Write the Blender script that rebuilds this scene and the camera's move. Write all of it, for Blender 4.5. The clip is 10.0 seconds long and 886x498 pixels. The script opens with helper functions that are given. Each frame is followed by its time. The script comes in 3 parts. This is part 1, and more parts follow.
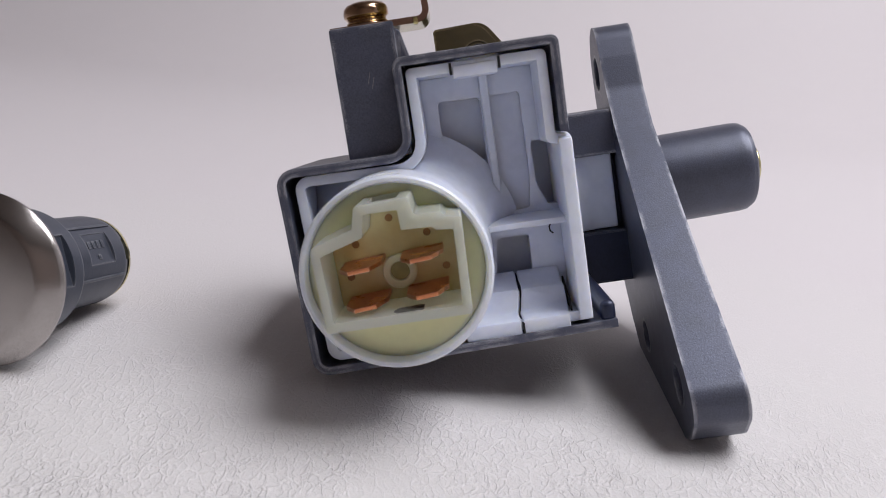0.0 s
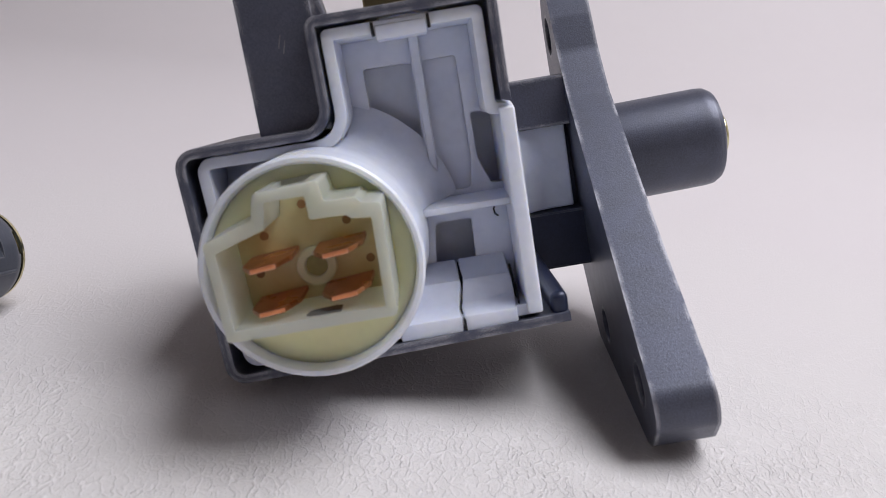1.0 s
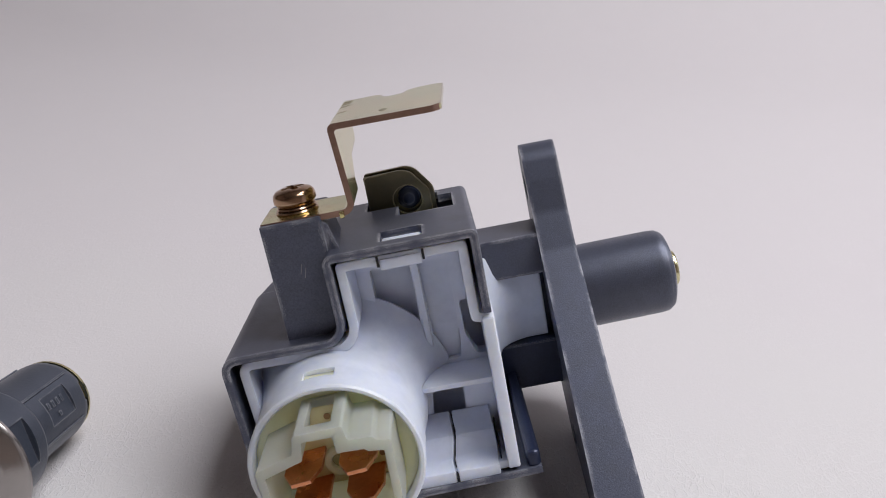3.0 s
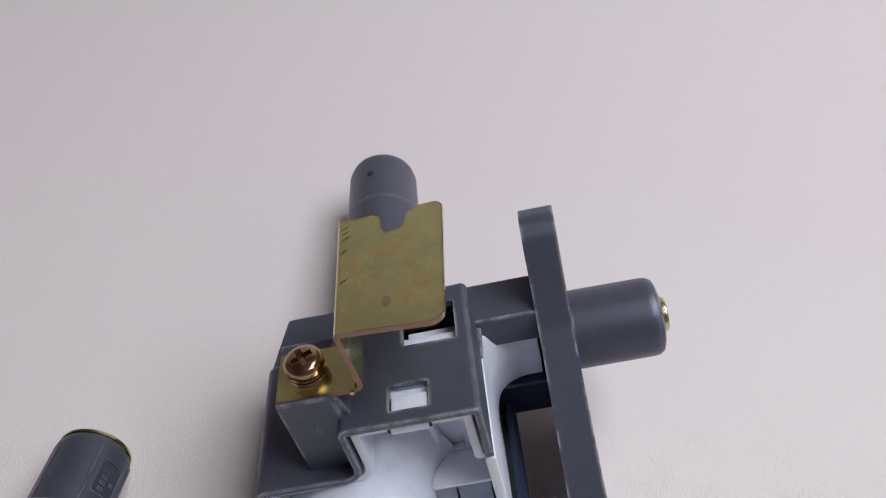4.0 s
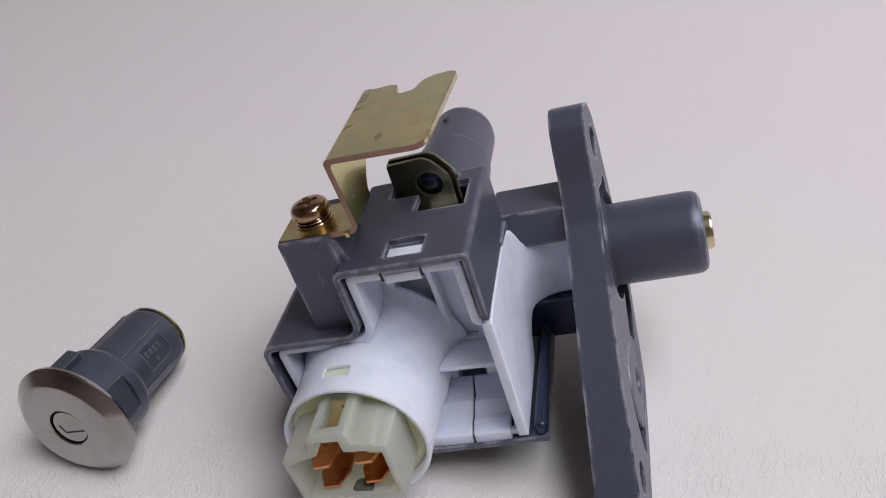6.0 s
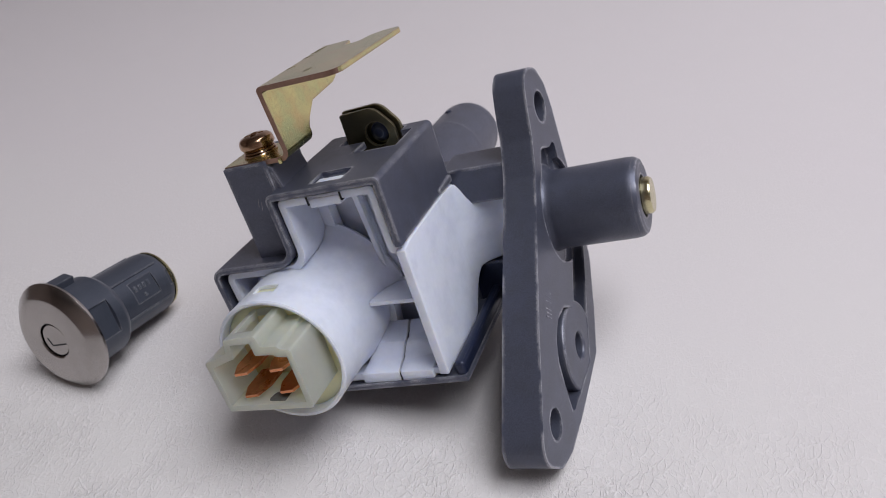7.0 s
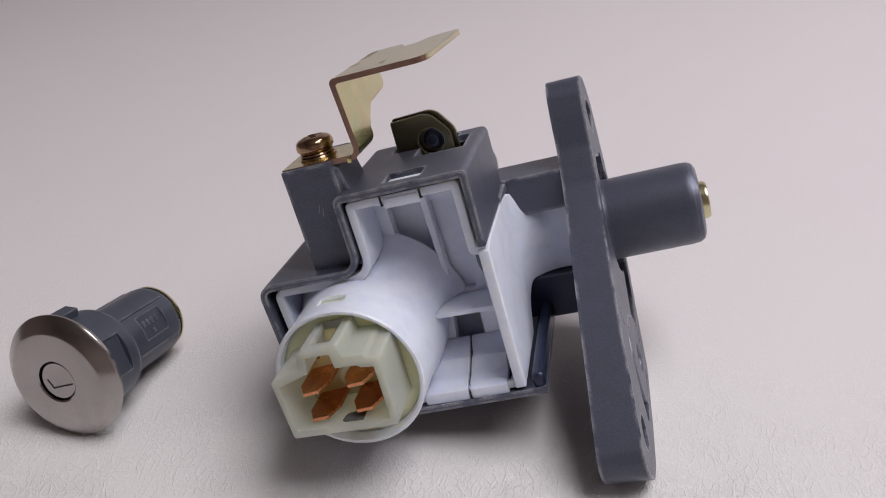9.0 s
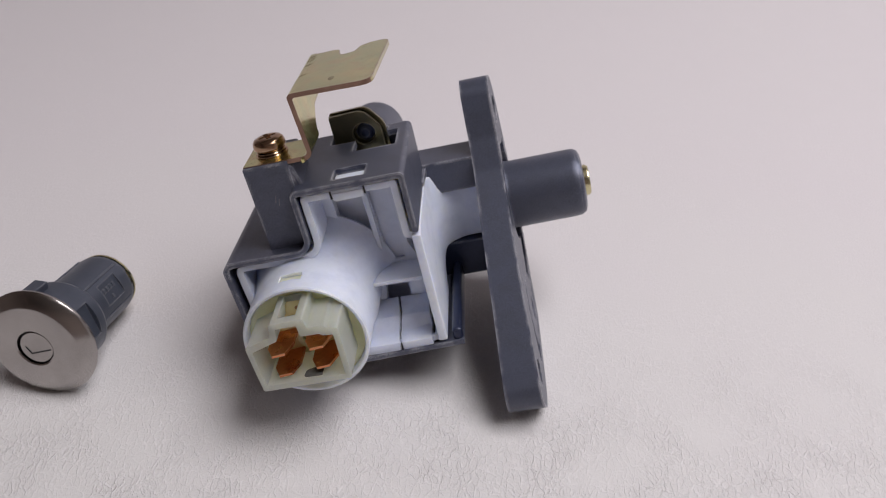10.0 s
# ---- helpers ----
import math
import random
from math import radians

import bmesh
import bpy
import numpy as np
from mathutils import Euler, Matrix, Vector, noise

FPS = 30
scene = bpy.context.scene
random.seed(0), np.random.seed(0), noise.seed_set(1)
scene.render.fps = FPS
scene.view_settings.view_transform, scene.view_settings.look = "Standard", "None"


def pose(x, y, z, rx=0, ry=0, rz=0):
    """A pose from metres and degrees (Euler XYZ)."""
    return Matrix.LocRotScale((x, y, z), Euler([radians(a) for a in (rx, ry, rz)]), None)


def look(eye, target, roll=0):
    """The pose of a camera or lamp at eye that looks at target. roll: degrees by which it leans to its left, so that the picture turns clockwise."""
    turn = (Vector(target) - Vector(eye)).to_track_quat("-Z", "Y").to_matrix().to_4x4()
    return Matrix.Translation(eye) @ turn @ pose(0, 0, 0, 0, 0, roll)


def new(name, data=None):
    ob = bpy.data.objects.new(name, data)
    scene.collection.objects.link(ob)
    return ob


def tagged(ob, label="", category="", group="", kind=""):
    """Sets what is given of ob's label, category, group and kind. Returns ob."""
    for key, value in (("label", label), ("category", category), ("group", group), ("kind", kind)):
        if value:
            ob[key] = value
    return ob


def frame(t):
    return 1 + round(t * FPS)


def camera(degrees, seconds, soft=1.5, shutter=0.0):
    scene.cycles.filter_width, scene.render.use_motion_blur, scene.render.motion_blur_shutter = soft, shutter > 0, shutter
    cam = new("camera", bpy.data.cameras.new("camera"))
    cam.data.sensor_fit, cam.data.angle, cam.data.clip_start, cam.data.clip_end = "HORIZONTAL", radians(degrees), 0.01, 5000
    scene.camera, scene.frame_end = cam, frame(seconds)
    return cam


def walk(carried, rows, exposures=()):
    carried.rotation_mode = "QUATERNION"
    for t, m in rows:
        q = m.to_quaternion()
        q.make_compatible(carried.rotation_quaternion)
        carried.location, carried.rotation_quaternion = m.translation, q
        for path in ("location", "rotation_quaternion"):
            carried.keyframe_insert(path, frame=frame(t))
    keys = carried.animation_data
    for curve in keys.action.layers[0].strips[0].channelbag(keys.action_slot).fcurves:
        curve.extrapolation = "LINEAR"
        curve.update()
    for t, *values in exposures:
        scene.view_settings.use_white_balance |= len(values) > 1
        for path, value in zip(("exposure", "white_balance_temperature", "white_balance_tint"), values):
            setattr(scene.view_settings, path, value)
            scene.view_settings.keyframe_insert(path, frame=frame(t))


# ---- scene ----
# A motorcycle ignition lock and a loose lock cylinder on a sheet of off-white leather.
# Lengths of the parts are in centimetres in the lock's own axes (u across, v along the barrel, w up).
CM = 0.01

# ---- camera and walk ----
cam = camera(58.0, 10.0, soft=0.7)
cam.data.dof.use_dof = True
cam.data.dof.focus_distance = 0.145
cam.data.dof.aperture_fstop = 44.0
ROWS = [
    (0.0, -0.00169, -0.11675, 0.05956, 73.86, -6.36, 1.36),
    (0.5, -0.00013, -0.11436, 0.05831, 73.49, -5.89, 0.04),
    (1.0, 0.00442, -0.10127, 0.05780, 72.19, -5.73, -0.86),
    (1.5, 0.00528, -0.09541, 0.05829, 70.64, -5.83, -1.05),
    (2.0, 0.00565, -0.10588, 0.09235, 69.51, -4.31, -0.98),
    (2.2, 0.00170, -0.11251, 0.10160, 68.93, -4.86, -1.79),
    (3.3, -0.00171, -0.10336, 0.11191, 61.37, -4.29, -1.60),
    (3.5, -0.00529, -0.08689, 0.12557, 54.89, -3.43, -1.55),
    (4.0, -0.00587, -0.06126, 0.17640, 41.70, -3.93, -3.41),
    (4.5, -0.00287, -0.05420, 0.16284, 36.67, -5.91, -2.85),
    (5.0, -0.00421, -0.05773, 0.16919, 37.73, -5.72, -2.28),
    (5.2, -0.00415, -0.05824, 0.16796, 38.52, -5.19, -2.15),
    (6.3, 0.04897, -0.10491, 0.14289, 54.95, 3.96, 15.94),
    (6.5, 0.06188, -0.10899, 0.14145, 57.99, 3.62, 19.68),
    (7.0, 0.06785, -0.10659, 0.13118, 54.44, 5.07, 17.53),
    (7.5, 0.06412, -0.10849, 0.13305, 52.96, 4.38, 14.69),
    (8.0, 0.06280, -0.10916, 0.13218, 53.05, 4.31, 14.26),
    (8.5, 0.05927, -0.11006, 0.13184, 54.59, 3.86, 12.82),
    (9.0, 0.03191, -0.11701, 0.11512, 60.34, 2.04, 9.63),
    (9.5, 0.02942, -0.11943, 0.12432, 59.81, -0.39, 5.18),
    (10.0, 0.02059, -0.13653, 0.14599, 53.44, -2.58, 1.38),
]
EXPOSURES = [(0.0, 0.11, 6500, 9), (1.5, 0.13, 6500, 9), (2.2, 0.07, 6520, 9), (3.5, -0.02, 6500, 6), (4.5, -0.15, 6600, 8), (6.5, -0.09, 6500, 9), (7.5, -0.17, 6450, 8), (8.5, -0.15, 6560, 10), (9.0, -0.09, 6700, 10), (10.0, -0.14, 6700, 10)]
walk(cam, [(t, pose(x, y, z, rx, ry, rz)) for t, x, y, z, rx, ry, rz in ROWS], EXPOSURES)

# ---- world and light ----
world = bpy.data.worlds.new("world")
scene.world = world
world.use_nodes = True
bg = world.node_tree.nodes["Background"]
sky = world.node_tree.nodes.new("ShaderNodeTexSky")
sky.sky_type, sky.sun_disc = "NISHITA", False
sky.sun_elevation, sky.sun_rotation = radians(40), radians(60)
world.node_tree.links.new(sky.outputs[0], bg.inputs[0])
bg.inputs[1].default_value = 0.1

window_lamp = new("window_light", bpy.data.lights.new("window_light", "AREA"))
window_lamp.data.shape = "RECTANGLE"
window_lamp.data.size, window_lamp.data.size_y = 0.74, 0.82
window_lamp.data.energy = 17.4
window_lamp.data.color = (0.945, 0.93, 0.985)
window_lamp.matrix_world = look((0.51, -0.07, 1.14), (0.51, -0.0699, 0.0))


# ---- materials ----
def material(name, base, rough=0.5, metal=0.0, grain=400.0, bump=0.15, vary=0.12, stain=60.0, second=None, sss=0.0, coat=0.0, wear=0.0, wear_colour=(0.45, 0.45, 0.47), depth=0.0002, spread=0.04, glow=0.0, reach=0.0015, edge_wear=0.0005, third=None, third_amount=0.6):
    """A surface with fine relief, and colour and gloss that vary at two scales; scales are per metre."""
    m = bpy.data.materials.new(name)
    m.use_nodes = True
    nt = m.node_tree
    n, ln = nt.nodes, nt.links
    b = n["Principled BSDF"]
    co = n.new("ShaderNodeTexCoord")
    fine = n.new("ShaderNodeTexNoise")
    fine.inputs["Scale"].default_value, fine.inputs["Detail"].default_value = grain, 6
    wide = n.new("ShaderNodeTexNoise")
    wide.inputs["Scale"].default_value, wide.inputs["Detail"].default_value = stain, 4
    for t in (fine, wide):
        ln.new(co.outputs["Object"], t.inputs["Vector"])
    mix = n.new("ShaderNodeMix")
    mix.data_type = "RGBA"
    other = second or tuple(c * (1 - 2 * vary) for c in base)
    mix.inputs["A"].default_value, mix.inputs["B"].default_value = (*base, 1), (*other, 1)
    ramp = n.new("ShaderNodeMapRange")
    ramp.inputs["From Min"].default_value, ramp.inputs["From Max"].default_value = 0.3, 0.7
    ln.new(wide.outputs["Fac"], ramp.inputs["Value"])
    ln.new(ramp.outputs[0], mix.inputs["Factor"])
    tone = mix.outputs["Result"]
    if third:
        cloud = n.new("ShaderNodeTexNoise")
        cloud.inputs["Scale"].default_value, cloud.inputs["Detail"].default_value = stain * 1.7, 5
        shift = n.new("ShaderNodeVectorMath")
        shift.inputs[1].default_value = (0.31, 0.17, 0.23)
        ln.new(co.outputs["Object"], shift.inputs[0])
        ln.new(shift.outputs[0], cloud.inputs["Vector"])
        spread_of = n.new("ShaderNodeMapRange")
        spread_of.inputs["From Min"].default_value, spread_of.inputs["From Max"].default_value = 0.48, 0.68
        spread_of.inputs["To Max"].default_value = third_amount
        ln.new(cloud.outputs["Fac"], spread_of.inputs["Value"])
        blotch = n.new("ShaderNodeMix")
        blotch.data_type = "RGBA"
        blotch.inputs["B"].default_value = (*third, 1)
        ln.new(spread_of.outputs[0], blotch.inputs["Factor"])
        ln.new(tone, blotch.inputs["A"])
        tone = blotch.outputs["Result"]
    speck = n.new("ShaderNodeMix")
    speck.data_type, speck.blend_type = "RGBA", "MULTIPLY"
    speck.inputs["Factor"].default_value = min(1.0, vary * 2)
    shade = n.new("ShaderNodeMapRange")
    shade.inputs["From Min"].default_value, shade.inputs["From Max"].default_value = 0.25, 0.75
    shade.inputs["To Min"].default_value, shade.inputs["To Max"].default_value = 0.55, 1.25
    ln.new(fine.outputs["Fac"], shade.inputs["Value"])
    ln.new(tone, speck.inputs["A"])
    ln.new(shade.outputs[0], speck.inputs["B"])
    colour = speck.outputs["Result"]
    if wear:
        geo = n.new("ShaderNodeNewGeometry")
        soft_edge = n.new("ShaderNodeBevel")
        soft_edge.samples = 4
        soft_edge.inputs["Radius"].default_value = edge_wear
        agree = n.new("ShaderNodeVectorMath")
        agree.operation = "DOT_PRODUCT"
        ln.new(geo.outputs["True Normal"], agree.inputs[0])
        ln.new(soft_edge.outputs[0], agree.inputs[1])
        edge = n.new("ShaderNodeMapRange")
        edge.inputs["From Min"].default_value, edge.inputs["From Max"].default_value = 0.985, 0.90
        ln.new(agree.outputs["Value"], edge.inputs["Value"])
        gate = n.new("ShaderNodeMath")
        gate.operation = "MULTIPLY"
        ln.new(edge.outputs[0], gate.inputs[0])
        chips = n.new("ShaderNodeMapRange")
        chips.inputs["From Min"].default_value, chips.inputs["From Max"].default_value = 0.38, 0.56
        ln.new(wide.outputs["Fac"], chips.inputs["Value"])
        ln.new(chips.outputs[0], gate.inputs[1])
        amount = n.new("ShaderNodeMath")
        amount.operation = "MULTIPLY"
        amount.inputs[1].default_value = wear
        ln.new(gate.outputs[0], amount.inputs[0])
        worn = n.new("ShaderNodeMix")
        worn.data_type = "RGBA"
        worn.inputs["B"].default_value = (*wear_colour, 1)
        ln.new(amount.outputs[0], worn.inputs["Factor"])
        ln.new(colour, worn.inputs["A"])
        colour = worn.outputs["Result"]
    ln.new(colour, b.inputs["Base Color"])
    gloss = n.new("ShaderNodeMapRange")
    gloss.inputs["To Min"].default_value, gloss.inputs["To Max"].default_value = max(0.02, rough - spread), min(1, rough + spread)
    ln.new(wide.outputs["Fac"], gloss.inputs["Value"])
    ln.new(gloss.outputs[0], b.inputs["Roughness"])
    b.inputs["Metallic"].default_value = metal
    if sss:
        b.inputs["Subsurface Weight"].default_value = sss
        b.inputs["Subsurface Radius"].default_value = (1.0, 0.9, 0.7)
        b.inputs["Subsurface Scale"].default_value = reach
    if glow:
        b.inputs["Transmission Weight"].default_value = glow
    if coat:
        b.inputs["Coat Weight"].default_value = coat
    bp = n.new("ShaderNodeBump")
    bp.inputs["Strength"].default_value, bp.inputs["Distance"].default_value = bump, depth
    ln.new(fine.outputs["Fac"], bp.inputs["Height"])
    ln.new(bp.outputs[0], b.inputs["Normal"])
    return m


def leather_material():
    m = bpy.data.materials.new("leather")
    m.use_nodes = True
    n, ln = m.node_tree.nodes, m.node_tree.links
    b = n["Principled BSDF"]
    co = n.new("ShaderNodeTexCoord")
    warp = n.new("ShaderNodeTexNoise")
    warp.inputs["Scale"].default_value, warp.inputs["Detail"].default_value = 170, 4
    ln.new(co.outputs["Object"], warp.inputs["Vector"])
    bend = n.new("ShaderNodeVectorMath")
    bend.operation = "MULTIPLY_ADD"
    bend.inputs[1].default_value = (0.0036, 0.0036, 0.0036)
    ln.new(warp.outputs["Color"], bend.inputs[0])
    ln.new(co.outputs["Object"], bend.inputs[2])
    crinkle = n.new("ShaderNodeTexNoise")
    crinkle.inputs["Scale"].default_value, crinkle.inputs["Detail"].default_value = 900, 3
    ln.new(co.outputs["Object"], crinkle.inputs["Vector"])
    bend2 = n.new("ShaderNodeVectorMath")
    bend2.operation = "MULTIPLY_ADD"
    bend2.inputs[1].default_value = (0.0010, 0.0010, 0.0010)
    ln.new(crinkle.outputs["Color"], bend2.inputs[0])
    ln.new(bend.outputs[0], bend2.inputs[2])
    stretch = n.new("ShaderNodeMapping")
    stretch.inputs["Scale"].default_value = (1.0, 0.5, 1.0)
    stretch.inputs["Rotation"].default_value = (0, 0, radians(-12))
    ln.new(bend2.outputs[0], stretch.inputs["Vector"])
    patch = n.new("ShaderNodeTexNoise")
    patch.inputs["Scale"].default_value, patch.inputs["Detail"].default_value = 55, 5
    ln.new(co.outputs["Object"], patch.inputs["Vector"])
    strength = n.new("ShaderNodeMapRange")
    strength.inputs["From Min"].default_value, strength.inputs["From Max"].default_value = 0.25, 0.62
    ln.new(patch.outputs["Fac"], strength.inputs["Value"])
    place = n.new("ShaderNodeSeparateXYZ")
    ln.new(co.outputs["Object"], place.inputs[0])
    taut = n.new("ShaderNodeMapRange")
    taut.inputs["From Min"].default_value, taut.inputs["From Max"].default_value = -0.07, 0.05
    taut.inputs["To Min"].default_value, taut.inputs["To Max"].default_value = 1.45, 0.16
    ln.new(place.outputs["Y"], taut.inputs["Value"])
    folds = n.new("ShaderNodeMath")
    folds.operation = "MULTIPLY"
    ln.new(strength.outputs[0], folds.inputs[0])
    ln.new(taut.outputs[0], folds.inputs[1])
    heights = []
    for scale, width, weight in ((660, 0.11, 1.0), (1500, 0.15, 0.45)):
        cell = n.new("ShaderNodeTexVoronoi")
        cell.feature = "DISTANCE_TO_EDGE"
        cell.inputs["Scale"].default_value = scale
        ln.new(stretch.outputs[0], cell.inputs["Vector"])
        fold = n.new("ShaderNodeMapRange")
        fold.interpolation_type = "SMOOTHSTEP"
        fold.inputs["From Max"].default_value = width
        fold.inputs["To Min"].default_value, fold.inputs["To Max"].default_value = weight, 0.0
        ln.new(cell.outputs["Distance"], fold.inputs["Value"])
        gate = n.new("ShaderNodeMath")
        gate.operation = "MULTIPLY"
        ln.new(fold.outputs[0], gate.inputs[0])
        ln.new(folds.outputs[0], gate.inputs[1])
        heights.append(gate)
    pores = n.new("ShaderNodeTexNoise")
    pores.inputs["Scale"].default_value, pores.inputs["Detail"].default_value = 1500, 5
    ln.new(co.outputs["Object"], pores.inputs["Vector"])
    add = n.new("ShaderNodeMath")
    add.operation = "ADD"
    ln.new(heights[0].outputs[0], add.inputs[0])
    ln.new(heights[1].outputs[0], add.inputs[1])
    add2 = n.new("ShaderNodeMath")
    add2.operation = "MULTIPLY_ADD"
    add2.inputs[1].default_value = 0.4
    ln.new(pores.outputs["Fac"], add2.inputs[0])
    ln.new(add.outputs[0], add2.inputs[2])
    bp = n.new("ShaderNodeBump")
    bp.inputs["Strength"].default_value, bp.inputs["Distance"].default_value = 1.0, 0.00014
    ln.new(add2.outputs[0], bp.inputs["Height"])
    ln.new(bp.outputs[0], b.inputs["Normal"])
    wide = n.new("ShaderNodeTexNoise")
    wide.inputs["Scale"].default_value, wide.inputs["Detail"].default_value = 14, 4
    ln.new(co.outputs["Object"], wide.inputs["Vector"])
    mix = n.new("ShaderNodeMix")
    mix.data_type = "RGBA"
    mix.inputs["A"].default_value, mix.inputs["B"].default_value = (0.655, 0.636, 0.622, 1), (0.65, 0.612, 0.620, 1)
    # Pinker towards the back of the sheet.
    pinker = n.new("ShaderNodeMapRange")
    pinker.inputs["From Min"].default_value, pinker.inputs["From Max"].default_value = -0.02, 0.14
    pinker.inputs["To Min"].default_value, pinker.inputs["To Max"].default_value = -0.4, 0.6
    ln.new(place.outputs["Y"], pinker.inputs["Value"])
    patchy = n.new("ShaderNodeMath")
    patchy.use_clamp = True
    ln.new(wide.outputs["Fac"], patchy.inputs[0])
    ln.new(pinker.outputs[0], patchy.inputs[1])
    ln.new(patchy.outputs[0], mix.inputs["Factor"])
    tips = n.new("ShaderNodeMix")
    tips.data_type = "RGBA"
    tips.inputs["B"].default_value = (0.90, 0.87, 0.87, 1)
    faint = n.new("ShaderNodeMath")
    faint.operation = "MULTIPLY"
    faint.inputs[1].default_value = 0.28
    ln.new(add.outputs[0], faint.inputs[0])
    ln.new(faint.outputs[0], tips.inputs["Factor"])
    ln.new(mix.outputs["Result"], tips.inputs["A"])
    dust = n.new("ShaderNodeTexVoronoi")
    dust.inputs["Scale"].default_value = 38
    ln.new(co.outputs["Object"], dust.inputs["Vector"])
    dot = n.new("ShaderNodeMapRange")
    dot.inputs["From Min"].default_value, dot.inputs["From Max"].default_value = 0.012, 0.006
    dot.inputs["To Max"].default_value = 0.75
    ln.new(dust.outputs["Distance"], dot.inputs["Value"])
    specks = n.new("ShaderNodeMix")
    specks.data_type = "RGBA"
    specks.inputs["B"].default_value = (0.16, 0.13, 0.12, 1)
    ln.new(dot.outputs[0], specks.inputs["Factor"])
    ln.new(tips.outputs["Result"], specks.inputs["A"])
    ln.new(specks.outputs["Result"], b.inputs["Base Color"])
    b.inputs["Roughness"].default_value = 0.5
    b.inputs["Specular IOR Level"].default_value = 0.35
    return m


LEATHER = leather_material()
CEILING = material("brown_ceiling", (0.23, 0.195, 0.175), 0.9, grain=150, bump=0.2, vary=0.04, stain=3, depth=0.001)
BROWN_WALL = material("brown_plaster", (0.26, 0.21, 0.185), 0.9, grain=150, bump=0.2, vary=0.04, stain=3, depth=0.001)
PLASTER = material("plaster", (0.54, 0.525, 0.525), 0.9, grain=150, bump=0.2, vary=0.04, stain=3, depth=0.001)
GREY = material("grey_paint", (0.090, 0.098, 0.140), 0.38, 0.35, grain=4200, bump=0.45, vary=0.30, stain=260, second=(0.082, 0.088, 0.118), wear=0.95, wear_colour=(0.48, 0.48, 0.52), depth=0.00008, edge_wear=0.0011)
# Grey darkened for the shade between body and flange; also for dark small parts.
GREY_DARK_SHADED = material("grey_blue_dark_and_shaded", (0.021, 0.028, 0.062), 0.34, 0.3, grain=2600, bump=0.3, vary=0.2, stain=180, second=(0.015, 0.021, 0.048), wear=0.4, depth=0.00006)
GREY_BODY = material("die_cast_grey", (0.080, 0.090, 0.118), 0.36, 0.4, grain=2600, bump=0.4, vary=0.14, stain=160, second=(0.064, 0.073, 0.098), wear=0.5, depth=0.00006)
SCRATCH = material("bare_metal", (0.30, 0.29, 0.32), 0.4, 0.6, grain=3000, bump=0.3, vary=0.3, depth=0.00004)
WHITE = material("white_plastic", (0.73, 0.765, 0.875), 0.36, grain=900, bump=0.06, vary=0.03, stain=130, second=(0.68, 0.725, 0.83), third=(0.56, 0.60, 0.72), third_amount=0.45, sss=0.7, depth=0.00005, reach=0.003)
GREEN = material("natural_nylon", (0.78, 0.82, 0.68), 0.30, grain=700, bump=0.06, vary=0.03, stain=150, sss=0.9, glow=0.5, depth=0.00005, reach=0.008)
OLIVE = material("yellowed_nylon", (0.92, 0.90, 0.56), 0.32, grain=700, bump=0.05, vary=0.03, stain=150, sss=1.0, depth=0.00005, reach=0.003)
COPPER = material("copper", (0.76, 0.30, 0.145), 0.28, 1.0, grain=1500, bump=0.1, vary=0.1, stain=300, second=(0.66, 0.25, 0.11), wear=0.6, wear_colour=(0.97, 0.66, 0.50), depth=0.00004, edge_wear=0.0003)
HOLE = material("shaded_nylon", (0.46, 0.42, 0.18), 0.5, grain=900, bump=0.2, vary=0.15, stain=300, depth=0.00005)
# Light bounced off the copper blades is put into this nylon's colour.
COPPER_BOUNCE = material("copper_bounce_nylon", (0.90, 0.77, 0.42), 0.34, grain=700, bump=0.05, vary=0.05, stain=220, second=(0.80, 0.62, 0.28), sss=0.8, depth=0.00005, reach=0.002)
SEEN_THROUGH = material("grey_seen_through", (0.20, 0.205, 0.19), 0.6, grain=1400, bump=0.1, vary=0.3, stain=700, depth=0.00003)
PEG = material("amber_hole", (0.42, 0.22, 0.08), 0.5, grain=900, bump=0.2, vary=0.15, stain=300, depth=0.00005)
PLATED = material("yellow_zinc", (0.74, 0.64, 0.27), 0.25, 0.95, grain=1600, bump=0.12, vary=0.16, stain=170, second=(0.54, 0.58, 0.27), third=(0.66, 0.46, 0.20), coat=0.5, wear=1.0, wear_colour=(0.36, 0.22, 0.17), depth=0.00004, edge_wear=0.0008)
PLATED_FRONT = material("brown_zinc_front", (0.33, 0.21, 0.155), 0.30, 0.9, grain=1600, bump=0.3, vary=0.15, stain=300, second=(0.28, 0.17, 0.13), depth=0.00005)
SCORCH = material("brown_zinc", (0.24, 0.19, 0.10), 0.45, 0.7, grain=1600, bump=0.12, vary=0.2, stain=400, depth=0.00004)
DULLED = material("dulled_zinc", (0.48, 0.43, 0.25), 0.38, 0.9, grain=1600, bump=0.12, vary=0.12, stain=400, depth=0.00004)
PLATED_DARK = material("olive_zinc", (0.25, 0.225, 0.14), 0.30, 0.95, grain=1600, bump=0.12, vary=0.1, stain=200, second=(0.19, 0.175, 0.12), wear=1.0, wear_colour=(0.72, 0.63, 0.42), depth=0.00004)
SCREW = material("bronze_zinc", (0.48, 0.31, 0.20), 0.20, 1.0, grain=1500, bump=0.1, vary=0.1, stain=300, second=(0.40, 0.26, 0.17), wear=0.8, wear_colour=(0.75, 0.58, 0.40), depth=0.00004)
STEEL = material("satin_steel", (0.47, 0.44, 0.425), 0.22, 1.0, grain=2500, bump=0.08, vary=0.09, stain=120, depth=0.00003)
BRASS = material("pale_brass", (0.68, 0.62, 0.38), 0.24, 1.0, grain=1500, bump=0.1, vary=0.06, stain=300, depth=0.00004)
